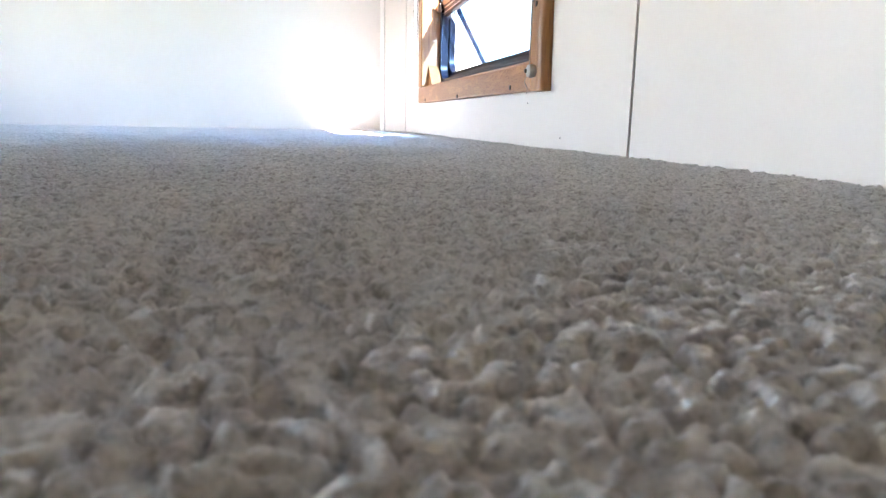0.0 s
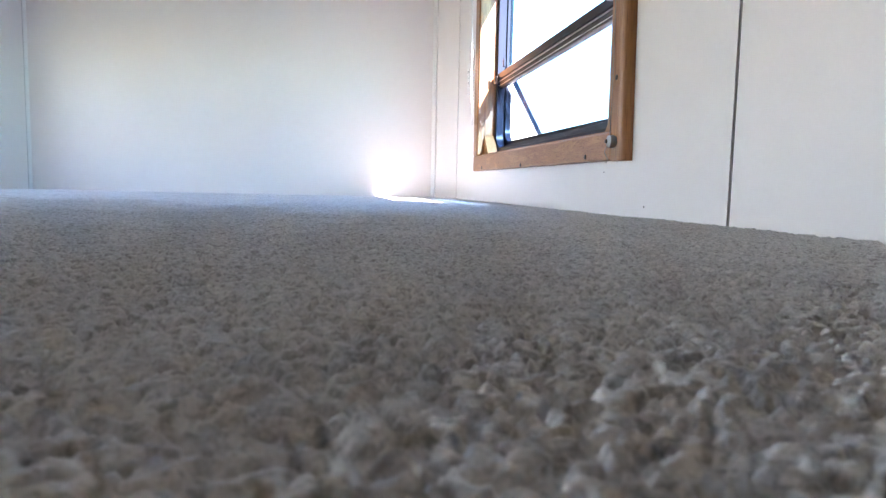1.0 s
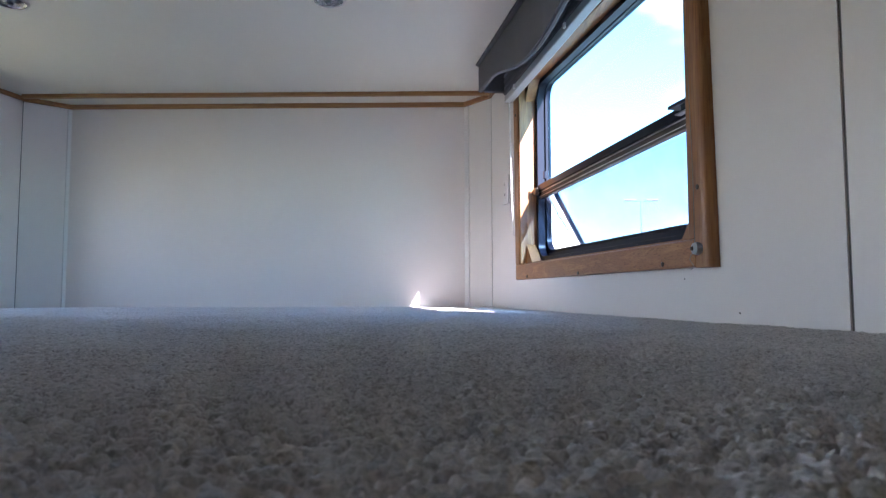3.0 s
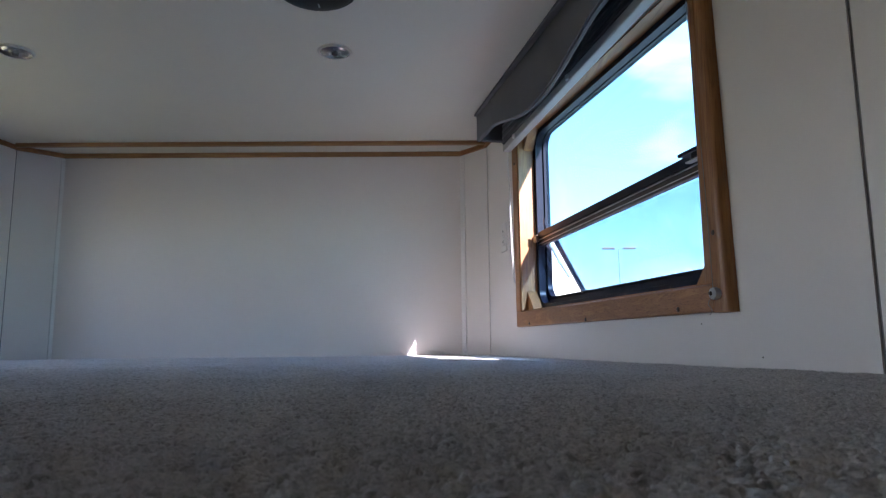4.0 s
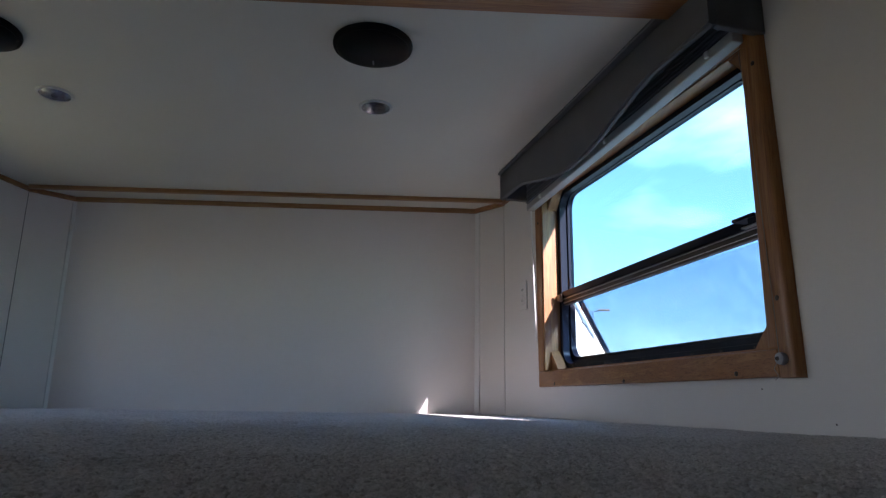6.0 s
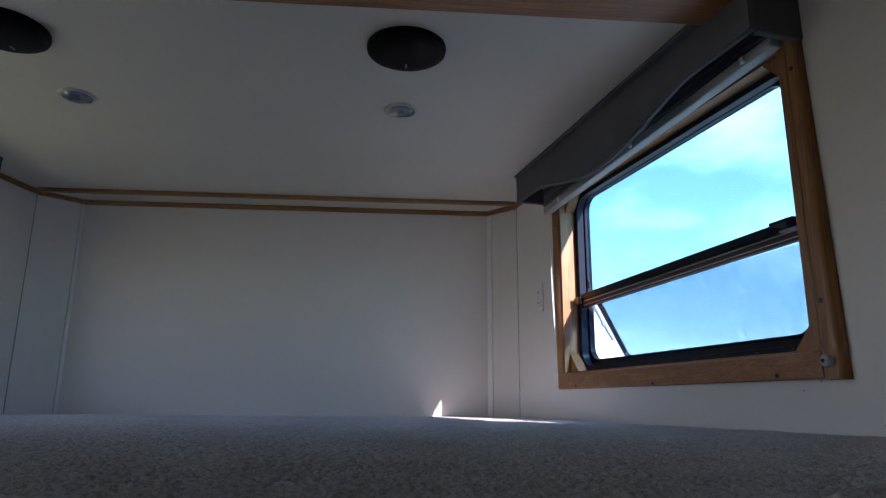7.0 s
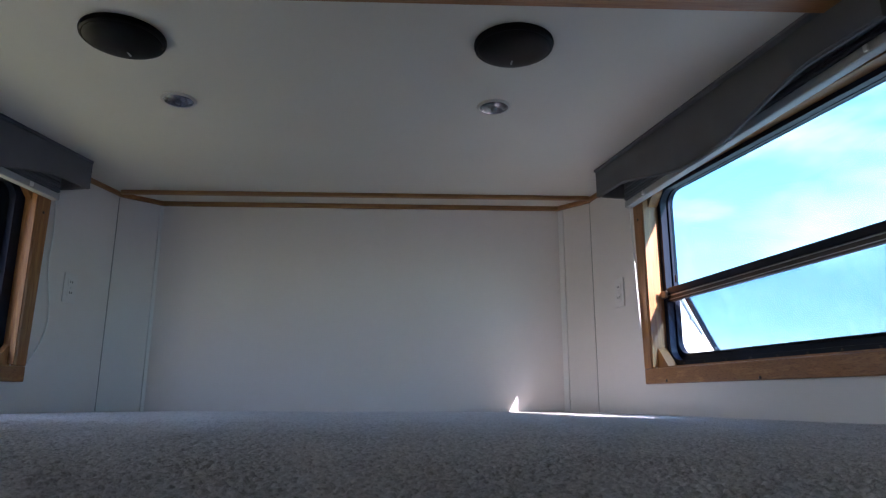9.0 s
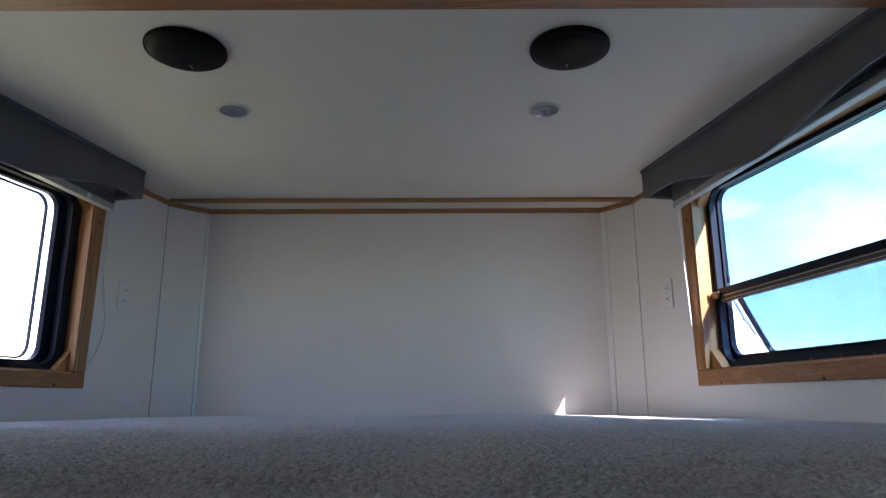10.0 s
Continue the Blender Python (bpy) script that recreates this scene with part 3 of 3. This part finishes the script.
        part("end_cap", box((s0 + 0.007, -0.0295, 0.412), (s0 + 0.040, -0.016, 0.438), 0.004, at=sag), STOP, rail, "small dull metal stop")
        # lower sash, hinged at the top and pushed out at the bottom
        swing = math.atan2(0.105, 0.190)
        sash_at = lambda u, v, d: W(u, -0.066 - v * math.sin(swing) - d * math.cos(swing), 0.428 - v * math.cos(swing) + d * math.sin(swing), False)
        outl, inl = rounded(0.440, 1.398, 0.0, 0.274, 0.045), rounded(0.452, 1.386, 0.012, 0.260, 0.036)
        sash = part("sash", ring(outl, inl, 0.0, 0.014, sash_at), BLACK, win, "black awning sash pushed open", True)
        part("pane", prism(bmesh.new(), inl, 0.005, 0.009, sash_at), TINTED_LOW, sash, "blue tinted glass")
        arm = part("stay_arm", tube([W(0.446, -0.064, 0.395), W(0.452, -0.096, 0.330), W(0.458, -0.132, 0.268)], 0.0055), WHITE, win, "white folding stay")
        part("joint", lathe([(0.0001, -0.006), (0.008, -0.006), (0.008, 0.006), (0.0001, 0.006)], W(0.452, -0.100, 0.324), ALONG, 14), WHITE, arm)
        latch = part("latch", box((1.372, -0.018, 0.432), (1.440, 0.006, 0.440), 0.002, at=at), BLACK, win, "black sash latch with a bright lever")
        part("lever", box((1.400, -0.008, 0.4125), (1.446, 0.006, 0.4160), 0.001, at=at), BUTTON, latch)
        part("post", box((1.418, -0.017, 0.4175), (1.446, 0.004, 0.4316), 0.002, at=at), BLACK, latch)
        part("tab", box((0.452, -0.040, 0.449), (0.462, -0.031, 0.476), 0.002, at=at), BLACK, win, "small black finger tab")
    # screws in the casing
    spots = [(0.462, 0.109), (0.915, 0.106), (1.368, 0.110), (1.502, 0.249), (1.500, 0.746), (0.345, 0.70)]
    for s, z in spots:
        part("screw", lathe([(0.0001, 0.0), (0.0052, 0.0), (0.0052, 0.0012), (0.003, 0.0026), (0.0001, 0.0028)], at(s, 0.0225, z), at(0, 1, 0) - at(0, 0, 0), 12), SCREW, win)
    for s, z in ((O0, 0.117), (O0, 0.24), (O0, 0.70)):
        part("screw", lathe([(0.0001, 0.0), (0.0045, 0.0), (0.004, 0.004), (0.0001, 0.0048)], at(s, 0.012, z), at(-1, 0, 0) - at(0, 0, 0), 10), SCREW, win)


window(False)
window(True)


# ---- valances, shades and cords ----
def belly(s):
    """Lower edge of a valance: straight ends and a belly hanging between."""
    k = min(1, max(0, (s - 0.42) / 0.90))
    return 0.806 - 0.078 * math.sin(math.pi * k) ** 1.5


def valance(left):
    v = thing("valance", W(0.9, 0, CEILING, left), "grey padded window valance with a wavy lower edge", "valance", "window valances")
    bm = bmesh.new()
    a0, a1, n0, n1 = (0.272 if left else 0.256), 1.522, 0.121, 0.139
    xs = [a0 + (a1 - a0) * i / 48 for i in range(49)]
    rows = []
    for s in xs:
        low = belly(s)
        rows.append([bm.verts.new(W(s, n, z, left)) for n, z in ((n0, CEILING - 0.001), (n1 - 0.004, CEILING - 0.001), (n1, CEILING - 0.006), (n1, low + 0.006), (n1 - 0.005, low), (n0 + 0.005, low), (n0, low + 0.005))])
    for ra, rb in zip(rows, rows[1:]):
        for i in range(7):
            j = (i + 1) % 7
            bm.faces.new((ra[i], ra[j], rb[j], rb[i]))
    bm.faces.new(rows[0])
    bm.faces.new(rows[-1][::-1])
    part("front", bm, GREY_CLOTH, v, smooth=True)
    at = lambda s, n, z: W(s, n, z, left)
    for s in (a0, a1 - 0.018):
        part("end_return", box((s, 0.001, 0.806), (s + 0.018, n0 - 0.0005, CEILING - 0.001), 0.004, at=at), GREY_CLOTH, v)
    flare = lambda s, n, z: at(s, n + (0.015 * (s - a0) / (a1 - a0) if n > n1 + 0.005 else 0), z)
    part("ledge", box((a0 + 0.010, n1 + 0.0005, CEILING - 0.011), (a1 - 0.004, n1 + 0.013, CEILING - 0.001), 0.003, at=flare), GREY_CLOTH, v)
    part("piping", tube(curve([W(s, n1 + 0.0005, belly(s) + 0.004, left) for s in xs[::4]], 4), 0.0022, 6), GREY_CLOTH, v)

    b = thing("pleated_shade", W(0.9, 0.05, 0.80, left), "raised pleated window shade with a white bottom rail", "shade", "window shades")
    e0, e1 = 0.315, 1.485
    tilt = lambda s, n, z: W(s, n, z + 0.050 * (s - e0) / (e1 - e0), left)
    part("bottom_rail", box((e0, 0.026, 0.752), (e1, 0.056, 0.778), 0.004, at=tilt), RAIL, b, "white bottom rail")
    for i in range(7):
        z = 0.7790 + i * 0.0110
        part("pleat", box((e0 + 0.004, 0.024 + 0.003 * (i % 2), z), (e1 - 0.004, 0.060 - 0.003 * (i % 2), z + 0.0106), 0.003, 1, at=tilt), BLIND, b)
    part("head_rail", box((e0, 0.022, 0.8985), (e1, 0.062, CEILING - 0.001), 0.002, at=at), RAIL, b)
    for s in (0.45, 0.93, 1.40):
        part("clip", box((s, 0.0565, 0.756), (s + 0.012, 0.064, 0.772), 0.002, at=tilt), WHITE, b)


valance(False)
valance(True)

# cord of the east shade, tied off at the foot of the frame
cord = thing("shade_cord", W(1.500, 0.03, 0.13), "thin white shade cord tied to a grey button", "cord")
part("cord", tube(curve([W(1.470, 0.030, 0.79), W(1.482, 0.027, 0.55), W(1.492, 0.026, 0.30), W(1.503, 0.032, 0.142)], 6), 0.0008, 6), CORD, cord)
part("button", lathe([(0.0001, 0.0), (0.010, 0.0), (0.012, 0.006), (0.011, 0.013), (0.006, 0.016), (0.0001, 0.0165)], W(1.505, 0.022, 0.133), INTO, 20), BUTTON, cord, "grey cord button", True)
part("button_screw", lathe([(0.0001, 0.0), (0.0042, 0.0), (0.003, 0.003), (0.0001, 0.0032)], W(1.505, 0.0388, 0.133), INTO, 12), SCREW, cord)
part("loose_end", tube(curve([W(1.503, 0.034, 0.130), W(1.492, 0.036, 0.115), W(1.496, 0.032, 0.102), W(1.486, 0.030, 0.094)], 6), 0.0007, 6), CORD, cord)

cord = thing("shade_cord", W(0.30, 0.01, 0.15, True), "slack white shade cord beside the window frame", "cord")
part("cord", tube(curve([W(0.305, 0.030, 0.79, True), W(0.268, 0.008, 0.64, True), W(0.268, 0.006, 0.52, True), W(0.240, 0.006, 0.38, True), W(0.236, 0.006, 0.31, True), W(0.262, 0.008, 0.235, True), W(0.318, 0.018, 0.165, True)], 8), 0.0036, 8), WHITE, cord)

cord = thing("shade_cord", W(0.33, 0.03, 0.26), "white shade cord hanging straight beside the oak frame", "cord")
part("cord", tube(curve([W(0.326, 0.042, 0.775), W(0.327, 0.040, 0.66), W(0.329, 0.037, 0.55), W(0.334, 0.037, 0.45), W(0.337, 0.036, 0.37), W(0.334, 0.030, 0.26)], 8), 0.0024, 8), WHITE, cord)


# ---- outlets ----
def outlet(left):
    at = lambda s, n, z: W(s + 0.006, n, z + 0.005, left)
    o = thing("wall_outlet", at(0.137, 0, 0.452), "white plastic outlet plate on the wall", "outlet", "wall outlets")
    plate = part("plate", box((0.102, 0.0005, 0.395), (0.172, 0.006, 0.510), 0.003, at=at), PLATE, o)
    for z in (0.432, 0.474):
        face = part("receptacle", box((0.121, 0.0062, z - 0.014), (0.153, 0.0085, z + 0.014), 0.002, at=at), PLATE, o)
        for s in (0.130, 0.141):
            part("slot", box((s, 0.0086, z - 0.003), (s + 0.003, 0.0092, z + 0.006), at=at), SLOT, face)
    part("screw", lathe([(0.0001, 0.0), (0.003, 0.0), (0.0025, 0.0015), (0.0001, 0.0016)], at(0.137, 0.0062, 0.453), at(0, 1, 0) - at(0, 0, 0), 10), ALU, o)


outlet(False)
outlet(True)


# ---- ceiling fittings ----
def speaker(x, y):
    sp = thing("ceiling_speaker", (x, y, CEILING), "round black domed speaker on the ceiling", "speaker", "ceiling speakers")
    R = 0.098
    part("rim", lathe([(R - 0.010, -0.0005), (R, -0.0005), (R + 0.001, -0.006), (R - 0.001, -0.013), (R - 0.006, -0.016), (R - 0.010, -0.015)], (x, y, CEILING), k=64), PLASTIC, sp, smooth=True)
    prof = [(R - 0.007, -0.012)] + [((R - 0.007) * math.cos(a), -0.013 - 0.018 * math.sin(a)) for a in [radians(q) for q in range(4, 90, 7)]] + [(0.002, -0.031)]
    part("grille", lathe(prof, (x, y, CEILING), k=64), PLASTIC, sp, smooth=True)
    part("badge", box((x - 0.0020, y + 0.030, CEILING - 0.0308), (x + 0.0020, y + 0.050, CEILING - 0.0270), 0.001), BUTTON, sp, "small pale badge")
    for a in (20, 160):
        part("screw", lathe([(0.0001, -0.019), (0.003, -0.018), (0.004, -0.015), (0.004, -0.012)], (x + 0.089 * math.cos(radians(a)), y + 0.089 * math.sin(radians(a)), CEILING), k=10), SCREW, sp)


speaker(-0.631, 1.498)
speaker(-1.588, 1.496)


def downlight(x, y):
    d = thing("ceiling_light", (x, y, CEILING), "small round ceiling light with mirrored dish, switched off", "ceiling light", "ceiling lights")
    part("bezel", lathe([(0.042, -0.0005), (0.051, -0.0005), (0.052, -0.002), (0.050, -0.0045), (0.047, -0.0060), (0.0435, -0.0055), (0.042, -0.001)], (x, y, CEILING), k=48), BEZEL, d, "pale satin bezel", True)
    dish = bmesh.new()
    rng = random.Random(7)
    k, rows = 18, []
    for r, h in ((0.0432, -0.0050), (0.0370, -0.0022), (0.0290, -0.0072), (0.0190, -0.0022), (0.0070, -0.0068)):
        rows.append([dish.verts.new((x + r * math.cos(2 * math.pi * i / k), y + r * math.sin(2 * math.pi * i / k), CEILING + h + 0.0016 * rng.random())) for i in range(k)])
    for ra, rb in zip(rows, rows[1:]):
        for i in range(k):
            dish.faces.new((ra[i], ra[(i + 1) % k], rb[(i + 1) % k], rb[i]))
    dish.faces.new(rows[-1])
    part("reflector", dish, FACET, d, "faceted mirror dish")
    part("bulb", lathe([(0.001, -0.0145), (0.006, -0.014), (0.0095, -0.011), (0.010, -0.006), (0.010, -0.002)], (x, y, CEILING), k=24), BULB, d, smooth=True)
    part("glass_face", lathe([(0.042, -0.0074), (0.033, -0.0084), (0.018, -0.0090), (0.001, -0.0092)], (x, y, CEILING), k=40), CLEAR, d, "clear glass face", True)


downlight(-0.640, 1.859)
downlight(-1.580, 1.851)

# ---- outside ----
LAMP = Vector((26.0, 92.0, 0))
pole = thing("street_lamp", (LAMP.x, LAMP.y, -2.2), "tall pale lamp pole with reddish heads, far off", "street lamp")
part("pole", lathe([(0.16, -2.2), (0.11, 12.9)], LAMP, k=16), POLE, pole)
for dx in (-1.6, 1.6):
    part("arm", tube([(LAMP.x, LAMP.y, 12.9), (LAMP.x + dx, LAMP.y, 13.1)], 0.06), POLE, pole)
    part("lamp_head", box((LAMP.x + dx * 0.4, LAMP.y - 0.4, 13.0), (LAMP.x + dx * 1.5, LAMP.y + 0.4, 13.28), 0.1), LAMPHEAD, pole)
